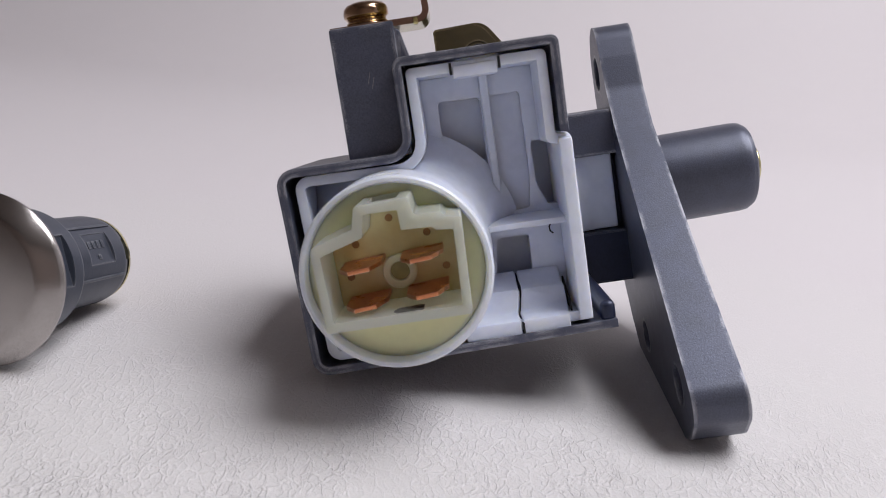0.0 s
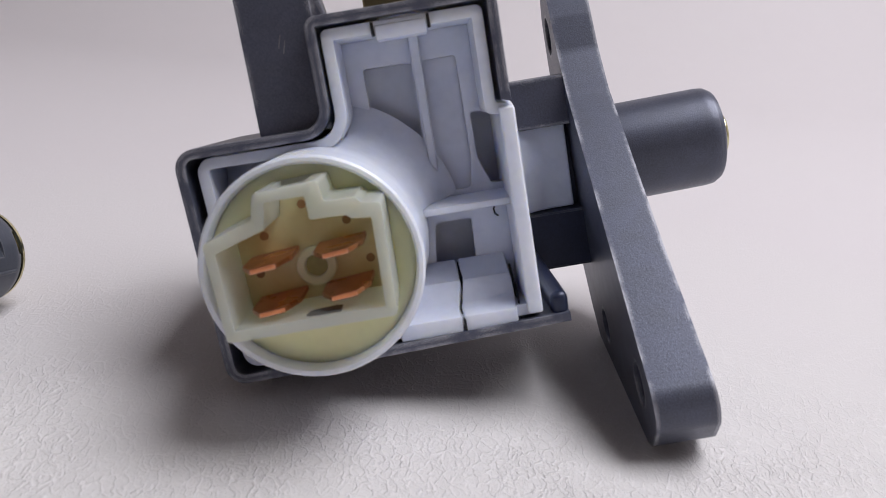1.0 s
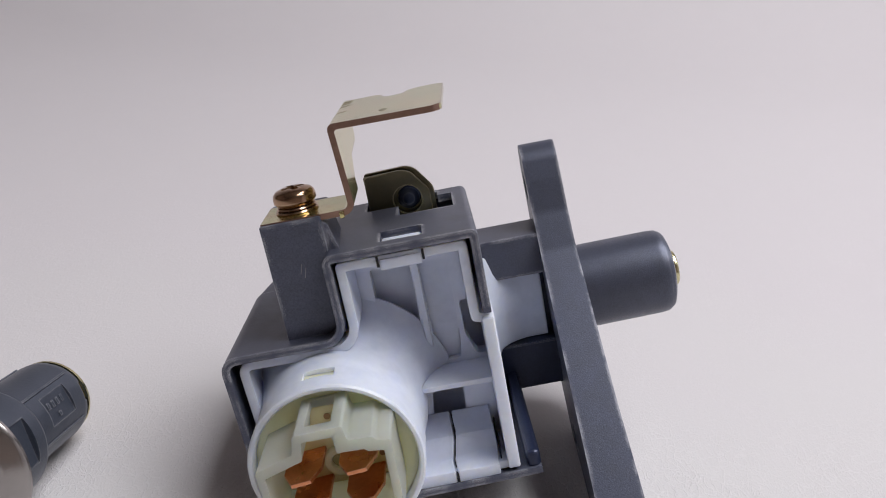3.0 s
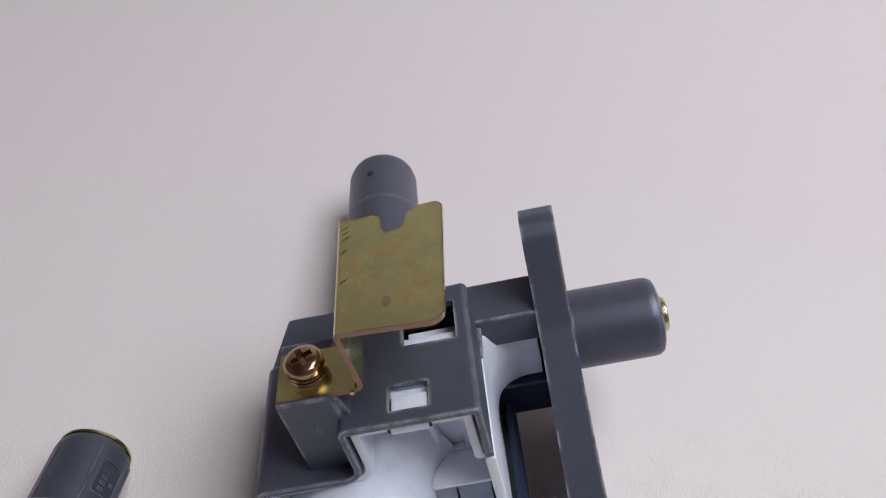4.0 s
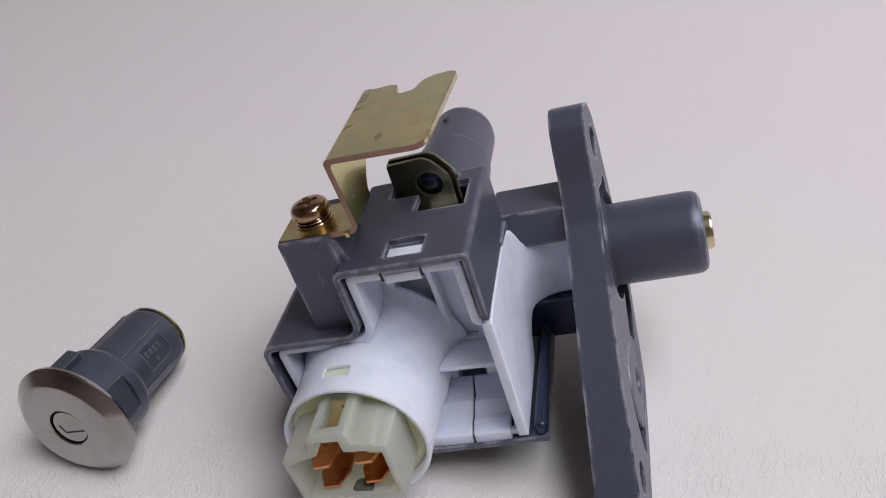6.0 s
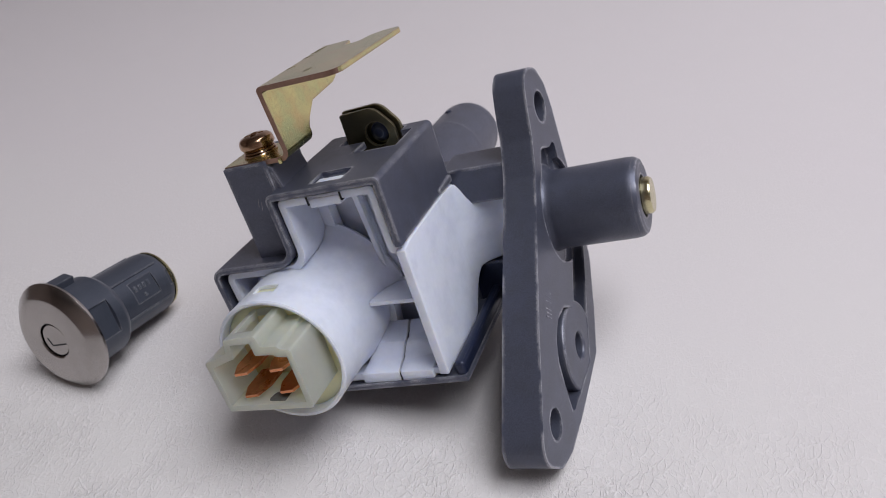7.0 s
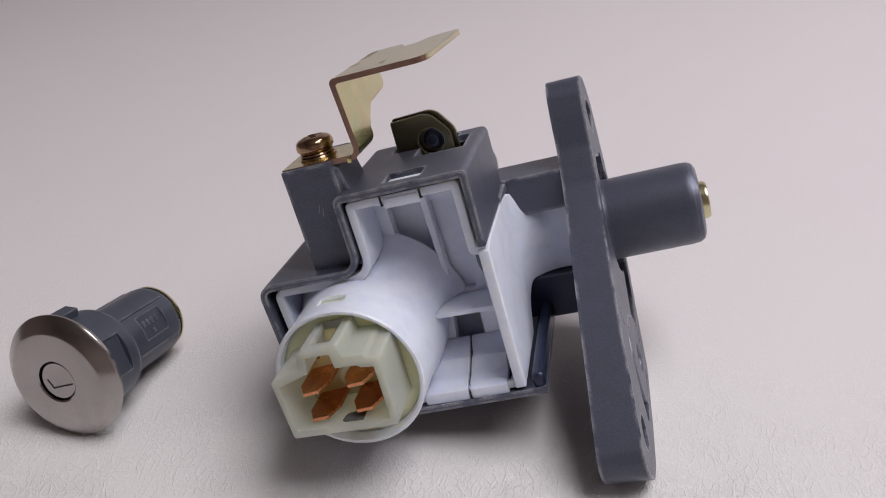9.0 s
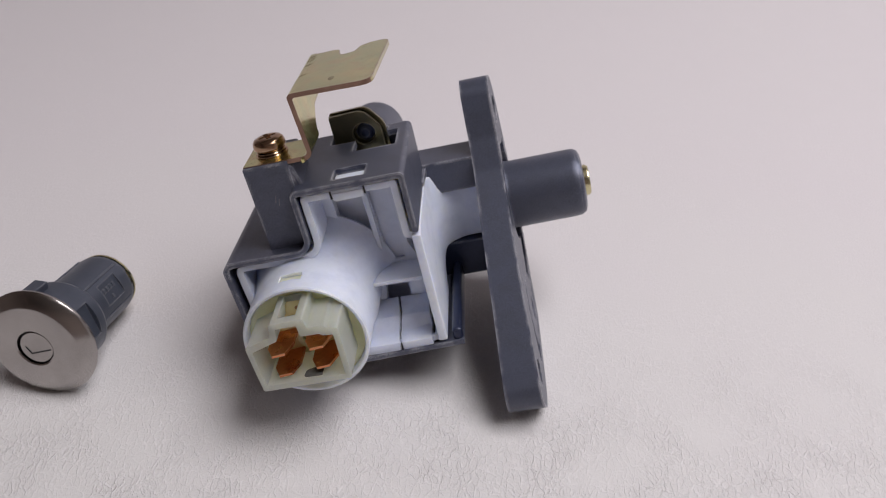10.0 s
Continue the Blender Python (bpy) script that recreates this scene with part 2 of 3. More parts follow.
DARK = material("black_gap", (0.012, 0.012, 0.016), 0.6, grain=800, bump=0.1, vary=0.1, depth=0.00005)


# ---- mesh helpers ----
def fillet(points, radius, steps=5):
    """Rounds the corners of a closed outline; radius is one number or one per corner."""
    out, count = [], len(points)
    for i, p in enumerate(points):
        r = radius[i] if isinstance(radius, (list, tuple)) else radius
        p, a, b = Vector(p), Vector(points[i - 1]), Vector(points[(i + 1) % count])
        d1, d2 = (a - p), (b - p)
        if r <= 0 or d1.length < 1e-6 or d2.length < 1e-6:
            out.append(p)
            continue
        half = d1.angle(d2) / 2
        if half < 0.05 or half > 1.54:
            out.append(p)
            continue
        cut = min(r / math.tan(half), 0.48 * d1.length, 0.48 * d2.length)
        r = cut * math.tan(half)
        centre = p + (d1.normalized() + d2.normalized()).normalized() * (r / math.sin(half))
        s, e = p + d1.normalized() * cut - centre, p + d2.normalized() * cut - centre
        sweep = s.angle_signed(e)
        for k in range(steps + 1):
            v = s.copy()
            v.rotate(Matrix.Rotation(-sweep * k / steps, 2))
            out.append(centre + v)
    return out


def strip(bm, path, thick, radii, lo, hi, axis="v", bevel=0.0, least=0.012):
    """A wall of that thickness along an open path with rounded corners, grown to the left of the path and extruded along an axis."""
    pts = [Vector(p) for p in path]
    other, r_out, r_in = [], [0], [0]
    for i, p in enumerate(pts):
        d1 = (p - pts[i - 1]).normalized() if i else (pts[1] - p).normalized()
        d2 = (pts[i + 1] - p).normalized() if i < len(pts) - 1 else d1
        n1, n2 = Vector((-d1.y, d1.x)), Vector((-d2.y, d2.x))
        mid = (n1 + n2).normalized()
        other.append(p + mid * thick / max(0.3, mid.dot(n1)))
        if 0 < i < len(pts) - 1:
            left = d1.cross(d2) > 0
            r_out.append(max(least, radii[i - 1]))
            r_in.append(max(least, radii[i - 1] - thick if left else radii[i - 1] + thick))
    a, b = fillet(pts, r_out + [0], 6), fillet(other, r_in + [0], 6)
    put = AXES[axis]
    rows = [[bm.verts.new(put(p[0], p[1], h)) for p in line] for line, h in ((a, lo), (b, lo), (b, hi), (a, hi))]
    faces, rims = [], []
    for k in range(4):
        r, t = rows[k], rows[(k + 1) % 4]
        faces += [bm.faces.new((r[i], r[i + 1], t[i + 1], t[i])) for i in range(len(r) - 1)]
    for i in (0, -1):
        faces.append(bm.faces.new([r[i] for r in rows]))
    bmesh.ops.recalc_face_normals(bm, faces=faces)
    if bevel:
        for r in rows:
            rims += [bm.edges.get((r[i], r[i + 1])) for i in range(len(r) - 1)]
        bmesh.ops.bevel(bm, geom=rims, offset=bevel, segments=2, profile=0.5, affect="EDGES", clamp_overlap=True)


def circle(cx, cy, r, n=32, start=0.0, end=math.tau):
    full = abs(end - start - math.tau) < 1e-6
    m = n if full else n + 1
    return [Vector((cx + r * math.cos(start + (end - start) * i / n), cy + r * math.sin(start + (end - start) * i / n))) for i in range(m)]


def smooth(x):
    x = max(0.0, min(1.0, x))
    return x * x * (3 - 2 * x)


AXES = {"u": lambda a, b, h: (h, a, b), "v": lambda a, b, h: (a, h, b), "w": lambda a, b, h: (a, b, h)}


def slab(bm, outer, lo, hi, axis="w", holes=(), bevel=0.0, steps=2, place=None):
    """Extrudes a flat outline with holes along an axis and rounds its rims."""
    put = place or AXES[axis]
    loops = [list(outer)] + [list(h) for h in holes]
    ends = {}
    made = []
    for h in (lo, hi):
        edges, rings = [], []
        for loop in loops:
            vs = [bm.verts.new(put(p[0], p[1], h)) for p in loop]
            es = [bm.edges.new((vs[i], vs[(i + 1) % len(vs)])) for i in range(len(vs))]
            edges += es
            rings.append((vs, es))
            made += vs
        if len(loops) == 1:
            bm.faces.new(rings[0][0])
        else:
            bmesh.ops.triangle_fill(bm, use_beauty=True, use_dissolve=False, edges=edges)
        ends[h] = rings
    rims = []
    for (va, ea), (vb, eb) in zip(ends[lo], ends[hi]):
        for i in range(len(va)):
            j = (i + 1) % len(va)
            bm.faces.new((va[i], va[j], vb[j], vb[i]))
        rims += ea + eb
    faces = list({f for v in made for f in v.link_faces})
    bmesh.ops.recalc_face_normals(bm, faces=faces)
    if bevel:
        bmesh.ops.bevel(bm, geom=rims, offset=bevel, segments=steps, profile=0.5, affect="EDGES", clamp_overlap=True)


def block(bm, lo, hi, bevel=0.0, steps=2):
    (x0, y0, z0), (x1, y1, z1) = lo, hi
    m = Matrix.Translation(((x0 + x1) / 2, (y0 + y1) / 2, (z0 + z1) / 2)) @ Matrix.Diagonal((x1 - x0, y1 - y0, z1 - z0, 1))
    got = bmesh.ops.create_cube(bm, size=1, matrix=m)
    if bevel:
        edges = list({e for v in got["verts"] for e in v.link_edges})
        bmesh.ops.bevel(bm, geom=edges, offset=bevel, segments=steps, profile=0.5, affect="EDGES", clamp_overlap=True)


def hexahedron(bm, front, back, bevel=0.0):
    """A solid between two four-cornered faces."""
    vs = [bm.verts.new(p) for p in (*front, *back)]
    faces = [bm.faces.new([vs[i] for i in q]) for q in ((0, 1, 2, 3), (7, 6, 5, 4), (0, 4, 5, 1), (1, 5, 6, 2), (2, 6, 7, 3), (3, 7, 4, 0))]
    bmesh.ops.recalc_face_normals(bm, faces=faces)
    if bevel:
        bmesh.ops.bevel(bm, geom=list({e for f in faces for e in f.edges}), offset=bevel, segments=2, profile=0.5, affect="EDGES", clamp_overlap=True)


def lathe(bm, profile, centre, axis="v", n=48):
    """Turns (radius, height) pairs round an axis through centre; a radius of 0 closes the end."""
    rings = []
    for r, h in profile:
        def at(a):
            x, y = r * math.cos(a), r * math.sin(a)
            o = AXES[axis](x, y, h)
            return tuple(o[i] + centre[i] for i in range(3))
        rings.append([bm.verts.new(at(0))] if r == 0 else [bm.verts.new(at(math.tau * i / n)) for i in range(n)])
    faces = []
    for a, b in zip(rings, rings[1:]):
        for i in range(n):
            j = (i + 1) % n
            q = [a[0] if len(a) == 1 else a[i], a[0] if len(a) == 1 else a[j], b[0] if len(b) == 1 else b[j], b[0] if len(b) == 1 else b[i]]
            q = list(dict.fromkeys(q))
            if len(q) > 2:
                faces.append(bm.faces.new(q))
    bmesh.ops.recalc_face_normals(bm, faces=faces)


def carve(bm, cutters, how="DIFFERENCE"):
    """Cuts solids out of a mesh, or welds them to it."""
    def temp(b):
        me = bpy.data.meshes.new("temp")
        b.to_mesh(me)
        return new("temp", me)
    base = temp(bm)
    tools = [temp(c) for c in cutters]
    for t in tools:
        mod = base.modifiers.new("cut", "BOOLEAN")
        mod.operation, mod.object, mod.solver = how, t, "EXACT"
    bpy.context.view_layer.update()
    got = bpy.data.meshes.new_from_object(base.evaluated_get(bpy.context.evaluated_depsgraph_get()))
    bm.clear()
    bm.from_mesh(got)
    for o in (base, *tools):
        me = o.data
        bpy.data.objects.remove(o)
        bpy.data.meshes.remove(me)
    bpy.data.meshes.remove(got)


def part(name, bm, mat, parent, label="", angle=35):
    """Links a bmesh in centimetres as one mesh under a thing or a part."""
    bmesh.ops.scale(bm, vec=(CM, CM, CM), verts=bm.verts)
    me = bpy.data.meshes.new(name)
    bm.to_mesh(me)
    bm.free()
    for p in me.polygons:
        p.use_smooth = True
    me.set_sharp_from_angle(angle=radians(angle))
    me.materials.append(mat)
    ob = new(name, me)
    ob.parent = parent
    even = ob.modifiers.new("even_normals", "WEIGHTED_NORMAL")
    even.keep_sharp = True
    if label:
        tagged(ob, label)
    return ob


def root(name, m, label, category):
    ob = new(name)
    ob.empty_display_size = 0.01
    ob.matrix_world = m
    return tagged(ob, label, category)


# ---- the setting ----
def setting():
    bm = bmesh.new()
    xs = [-1.2 + 2.4 * i / 60 for i in range(61)]
    ys = [(-1.2 + 1.65 * i / 50, 0.0) for i in range(51)]
    ys += [(0.45 + 0.35 * math.sin(a), 0.35 - 0.35 * math.cos(a)) for a in [radians(4.5 * k) for k in range(1, 19)]]
    ys += [(0.83 + 0.02 * k, 0.31 + 0.13 * k) for k in range(1, 7)]
    grid = [[bm.verts.new((x, y, z + 0.0006 * noise.noise(Vector((x * 9, y * 9, 3))))) for x in xs] for y, z in ys]
    for a, b in zip(grid, grid[1:]):
        for i in range(60):
            bm.faces.new((a[i], a[i + 1], b[i + 1], b[i]))
    me = bpy.data.meshes.new("floor")
    bm.to_mesh(me)
    bm.free()
    for p in me.polygons:
        p.use_smooth = True
    me.materials.append(LEATHER)
    ob = tagged(new("floor", me), "off-white grained leather sheet, sweeping up at the back", "leather sheet", kind="structure")
    sol = ob.modifiers.new("thickness", "SOLIDIFY")
    sol.thickness, sol.offset = 0.003, -1

    def wall(name, lo, hi, holes=()):
        b = bmesh.new()
        block(b, lo, hi)
        if holes:
            cs = []
            for h in holes:
                c = bmesh.new()
                block(c, *h)
                cs.append(c)
            carve(b, cs)
        me = bpy.data.meshes.new(name)
        b.to_mesh(me)
        b.free()
        me.materials.append(CEILING if name == "ceiling" else BROWN_WALL if name in ("wall_south", "wall_west") else PLASTER)
        return tagged(new(name, me), "plain brown plaster wall" if name in ("wall_south", "wall_west") else "plain pale plaster wall" if name != "ceiling" else "plain brown ceiling with a square skylight opening", "wall" if name != "ceiling" else "ceiling", kind="structure")

    wall("wall_west", (-1.3, -1.3, -0.05), (-1.2, 1.3, 1.2))
    wall("wall_east", (1.2, -1.3, -0.05), (1.3, 1.3, 1.2))
    wall("wall_south", (-1.2, -1.3, -0.05), (1.2, -1.2, 1.2))
    wall("wall_north", (-1.2, 1.2, -0.05), (1.2, 1.3, 1.2))
    wall("ceiling", (-1.2, -1.2, 1.103), (1.2, 1.2, 1.2), [((0.12, -0.50, 1.0), (0.90, 0.36, 1.3))])


setting()


# ---- the ignition lock ----
LOCK = pose(-0.00584, 0.00254, 0.02189, -6.843, -14.741, 1.749)
lock = root("ignition_lock", LOCK, "grey cast ignition lock with white switch insert, lying on leather", "ignition lock")


def housing():
    bm = bmesh.new()
    path = [(2.75, 1.72), (2.75, 3.17), (0.22, 3.17), (0.22, 1.75), (-1.83, 1.75), (-1.75, -1.60), (3.15, -1.45)]
    strip(bm, path, 0.14, [0.12, 0.16, 0.26, 0.28, 0.28], 0.0, 3.05, "v", bevel=0.025)
    c1, c2 = bmesh.new(), bmesh.new()
    block(c1, (1.17, 0.27, 2.6), (1.87, 0.81, 3.6))
    slab(c2, [(0.86, 2.32), (1.46, 2.32), (1.46, 1.69), (2.46, 1.69), (2.46, 2.62), (2.2, 2.62), (2.2, 2.90), (0.86, 2.90)], 2.6, 3.6, "w")
    carve(bm, [c1, c2])
    part("housing", bm, GREY, lock, "grey painted cast housing wall with two slots")
    bm = bmesh.new()
    hexahedron(bm, [(2.72, 2.25, 1.74), (2.80, 2.25, 1.74), (2.80, 2.25, 1.84), (2.72, 2.25, 1.84)], [(2.72, 2.95, 1.74), (2.84, 2.95, 1.74), (2.84, 2.95, 1.90), (2.72, 2.95, 1.90)], 0.02)
    part("flap_rib", bm, GREY, lock)

    bm = bmesh.new()
    hexahedron(bm, [(-1.70, 2.9, -1.48), (2.6, 2.9, -1.40), (2.6, 2.9, 1.74), (-1.72, 2.9, 1.74)], [(-1.45, 4.4, -1.37), (2.6, 4.4, -1.3), (2.6, 4.4, 1.72), (-1.45, 4.4, 1.72)], 0.08)
    block(bm, (0.26, 2.92, 1.6), (2.72, 3.06, 3.12), 0.02)
    part("core", bm, GREY, lock)

    bm = bmesh.new()
    block(bm, (-0.68, 0.32, 1.70), (0.32, 1.70, 3.75), 0.035)
    hexahedron(bm, [(0.30, 0.36, 3.10), (0.52, 0.36, 3.10), (0.44, 1.60, 3.10), (0.30, 1.60, 3.10)], [(0.30, 0.36, 3.66), (0.40, 0.38, 3.60), (0.36, 1.58, 3.60), (0.30, 1.58, 3.66)], 0.03)
    part("post", bm, GREY, lock, "square grey post for the bracket screw")

    post = bpy.data.objects["post"]
    for u, w in ((-0.20, 2.86), (-0.15, 2.78)):
        bm = bmesh.new()
        hexahedron(bm, [(u, 0.316, w), (u + 0.012, 0.316, w), (u + 0.06, 0.316, w + 0.17), (u + 0.05, 0.316, w + 0.17)], [(u, 0.33, w), (u + 0.012, 0.33, w), (u + 0.06, 0.33, w + 0.17), (u + 0.05, 0.33, w + 0.17)])
        part("scratch", bm, SCRATCH, post)

    bm = bmesh.new()
    c = (0.5, 0.0, 0.42)
    lathe(bm, [(0, 4.2), (1.02, 4.2), (1.02, 8.6), (0.97, 8.8), (0.96, 10.4), (0.90, 10.66), (0.7, 10.78), (0, 10.8)], c, "v", 56)
    barrel = part("barrel", bm, GREY, lock, "rounded grey key barrel")
    bm = bmesh.new()
    lathe(bm, [(0, 1.44), (0.07, 1.43), (0.10, 1.38), (0.10, 1.1), (0, 1.1)], (0.36, 9.75, 0.0), "w", 16)
    part("locating_pin", bm, GREY_DARK_SHADED, barrel)

    bm = bmesh.new()
    block(bm, (2.5, 3.1, 1.05), (4.15, 4.2, 1.9), 0.05)
    part("upper_arm", bm, GREY, lock)
    # The shade below the neck is put into this arm's colour.
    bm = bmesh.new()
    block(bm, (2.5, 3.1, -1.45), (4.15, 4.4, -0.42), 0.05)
    part("lower_arm", bm, GREY_DARK_SHADED, lock)
    # Added dark block that stands in for the shaded gap behind the neck.
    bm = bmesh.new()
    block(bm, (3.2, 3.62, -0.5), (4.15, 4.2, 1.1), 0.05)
    part("gap_filler", bm, GREY_DARK_SHADED, lock)
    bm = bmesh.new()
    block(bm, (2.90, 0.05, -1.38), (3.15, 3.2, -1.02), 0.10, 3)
    part("lower_rail", bm, GREY_DARK_SHADED, lock)


housing()


def insert():
    # rim wall of the insert inside the housing
    bm = bmesh.new()
    path = [(2.74, -1.24), (2.74, 1.66), (2.55, 1.70), (2.55, 2.99), (0.40, 2.99), (0.40, 1.58), (-1.57, 1.60), (-1.49, -1.40), (2.74, -1.28)]
    strip(bm, path, 0.16, [0.08, 0.05, 0.10, 0.10, 0.32, 0.22, 0.22], 0.1, 2.0, "v", bevel=0.02)
    insert_ob = part("insert", bm, WHITE, lock, "milky white plastic switch insert")

    # floor of the insert with deeper pockets
    bm = bmesh.new()
    outer = [(2.66, -1.2), (2.66, 1.66), (2.5, 1.7), (2.5, 2.92), (0.47, 2.92), (0.47, 1.5), (-1.5, 1.5), (-1.42, -1.26)]
    left_pocket = [(0.81, 1.42), (1.19, 1.05), (1.50, 0.46), (1.50, 2.43), (0.80, 2.44)]
    right_pocket = [(1.69, 0.48), (2.10, 0.50), (2.16, 1.0), (2.16, 2.43), (1.66, 2.43)]
    neck_mouth = [(2.24, 1.60), (2.60, 1.58), (2.60, 0.50), (2.40, 0.52), (2.25, 0.92)]
    low_pocket = [(1.36, -0.84), (2.00, -0.80), (2.02, 0.05), (1.48, 0.05)]
    slab(bm, outer, 1.12, 1.42, "v", [fillet(h, 0.06, 4) for h in (left_pocket, right_pocket, neck_mouth, low_pocket)], bevel=0.035, steps=3)
    slab(bm, [(1.62, 0.3), (2.20, 0.3), (2.20, 2.6), (1.62, 2.6)], 1.25, 1.48, "v")
    slab(bm, [(2.19, 0.3), (2.19, 1.66), (2.66, 1.66), (2.66, 2.9), (0.47, 2.9), (0.47, 0.3)], 1.50, 1.60, "v")
    slab(bm, [(2.66, -1.2), (2.66, 1.72), (2.1, 1.72), (2.1, 0.28), (0.47, 0.28), (0.47, -1.2)], 1.74, 1.84, "v")
    part("insert_floor", bm, WHITE, insert_ob)

    # ribs, ledge and clips
    bm = bmesh.new()
    hexahedron(bm, [(1.54, 1.10, 0.45), (1.65, 1.10, 0.45), (1.65, 1.48, 0.45), (1.54, 1.48, 0.45)], [(1.52, 0.92, 2.80), (1.66, 0.92, 2.80), (1.66, 1.48, 2.80), (1.52, 1.48, 2.80)], 0.03)
    part("rib", bm, WHITE, insert_ob)
    bm = bmesh.new()
    hexahedron(bm, [(1.15, 0.40, 0.27), (2.66, 0.40, 0.27), (2.66, 0.40, 0.37), (1.15, 0.40, 0.37)], [(1.15, 1.5, 0.27), (2.66, 1.5, 0.27), (2.66, 1.5, 0.44), (1.15, 1.5, 0.44)], 0.02)
    part("ledge", bm, WHITE, insert_ob)
    for u0, u1 in ((1.12, 1.80),):
        bm = bmesh.new()
        block(bm, (u0, 0.085, 2.74), (u1, 0.6, 2.93), 0.02)
        part("top_clip", bm, WHITE, insert_ob)
    for u in (1.09, 1.83):
        bm = bmesh.new()
        block(bm, (u - 0.02, 0.09, 2.80), (u + 0.02, 0.2, 2.98))
        part("slit", bm, DARK, insert_ob)
    bm = bmesh.new()
    block(bm, (1.19, 0.285, 2.9), (1.85, 0.62, 3.12), 0.03)
    part("snap_tab", bm, WHITE, insert_ob)
    bm = bmesh.new()
    block(bm, (1.45, 1.60, 2.2), (2.50, 2.5, 2.58), 0.02)
    part("rear_block", bm, WHITE, insert_ob)
    # two sloping clips with a kinked gap between them, stepping up towards the back
    def clip_top(v):
        return -1.14 + 0.08 * smooth(v / 0.4) + 0.30 * smooth((v - 0.36) / 0.26) + 0.22 * smooth((v - 0.7) / 0.45)

    gap = [(1.70, 1.14), (1.72, 0.60), (1.64, 0.36), (1.66, 0.04)]
    left = [(0.74, 0.04), (1.02, 1.14)] + [(u - 0.018, v) for u, v in gap]
    right = [(2.42, 0.04), (2.44, 0.45), (2.42, 1.14)] + [(u + 0.018, v) for u, v in gap]
    for shape in (left, right):
        bm = bmesh.new()
        slab(bm, fillet(shape, 0.03, 2), -1.38, 0.0, "w", bevel=0.03)
        bmesh.ops.triangulate(bm, faces=[f for f in bm.faces if len(f.verts) > 4])
        for depth in (0.2, 0.32, 0.42, 0.52, 0.62, 0.75, 0.9, 1.02):
            bmesh.ops.bisect_plane(bm, geom=bm.verts[:] + bm.edges[:] + bm.faces[:], plane_co=(0, depth, 0), plane_no=(0, 1, 0))
        for v in bm.verts:
            if v.co.z > -0.5:
                v.co.z += clip_top(v.co.y)
        part("bottom_clip", bm, WHITE, insert_ob)
    for line, top in ((gap, 0.0), ([(2.45, 0.90), (2.47, 0.45), (2.45, 0.12)], 0.02)):
        bm = bmesh.new()
        strip(bm, line, 0.03, [0.01] * (len(line) - 2), -1.36, -0.5, "w")
        for v in bm.verts:
            if v.co.z > -1:
                v.co.z = clip_top(v.co.y) - 0.05 + top
        part("slit", bm, DARK, insert_ob)
    bm = bmesh.new()
    strip(bm, [(2.40, 0.20), (2.36, 0.13), (2.37, 0.05), (2.42, 0.0)], 0.025, [0.03, 0.03], 1.10, 1.18, "v")
    part("scuff", bm, DARK, insert_ob)
    # side panel and neck towards the flange
    bm = bmesh.new()
    track = [(2.78, 0.02 + 0.2 * k) for k in range(12)]
    track += [(3.63 - 0.85 * math.cos(a), 2.48 + 0.85 * math.sin(a)) for a in [radians(6 * k) for k in range(16)]] + [(3.95, 3.33)]
    columns = []
    for i, (u, v) in enumerate(track):
        p, q = Vector(track[max(0, i - 1)]), Vector(track[min(len(track) - 1, i + 1)])
        d = (q - p).normalized()
        side = Vector((-d.y, d.x)) * 0.21
        along = v - 1.9 + max(0.0, u - 2.8)
        hi, lo = 1.69 - 0.25 * max(0.0, 0.3 - v) - 0.62 * smooth((along - 1.02) / 0.5), -1.26 + 0.86 * smooth((along - 0.15) / 1.1)
        columns.append([bm.verts.new(c) for c in ((u, v, lo), (u, v, hi), (u + side.x, v + side.y, hi), (u + side.x, v + side.y, lo))])
    faces = [bm.faces.new(columns[0]), bm.faces.new(columns[-1])]
    for one, two in zip(columns, columns[1:]):
        faces += [bm.faces.new((one[k], one[(k + 1) % 4], two[(k + 1) % 4], two[k])) for k in range(4)]
    bmesh.ops.recalc_face_normals(bm, faces=faces)
    rims = [e for e in bm.edges if len(e.link_faces) == 2 and e.calc_face_angle(0) > 1.0]
    bmesh.ops.bevel(bm, geom=rims, offset=0.03, segments=2, profile=0.5, affect="EDGES", clamp_overlap=True)
    part("side_panel", bm, WHITE, insert_ob, angle=50)

    # connector tube
    bm = bmesh.new()
    prof = [(1.29, 0.6), (1.29, -1.07), (1.32, -1.115), (1.37, -1.115), (1.40, -1.08), (1.40, -0.05), (1.42, 0.25), (1.47, 0.5), (1.56, 0.74), (1.70, 0.95), (1.88, 1.09), (2.0, 1.14), (2.0, 1.2), (1.29, 1.2), (1.29, 0.6)]
    lathe(bm, prof, (-0.09, 0, 0.11), "v", 72)
    for v in bm.verts:
        if v.co.y > 0.1:
            u, w = v.co.x + 0.09, v.co.z - 0.11
            away = math.hypot(u, w)
            if w < 0.2 and u > 0 and away > 1.46:
                v.co.x, v.co.z = u * 1.46 / away - 0.09, w * 1.46 / away + 0.11
            v.co.x, v.co.z = max(v.co.x, -1.52), min(max(v.co.z, -1.30), 1.55 if v.co.x < 0.45 else 9)
    opening = bmesh.new()
    block(opening, (-0.38, -0.74, 1.2), (0.13, -0.48, 1.7))
    carve(bm, [opening])
    tube = part("connector_tube", bm, WHITE, lock, "round white plastic connector shroud")
    bm = bmesh.new()
    block(bm, (-0.40, -0.75, 1.36), (0.15, -0.47, 1.425), 0.01)
    part("tube_window", bm, OLIVE, tube)

    # plug body
    bm = bmesh.new()
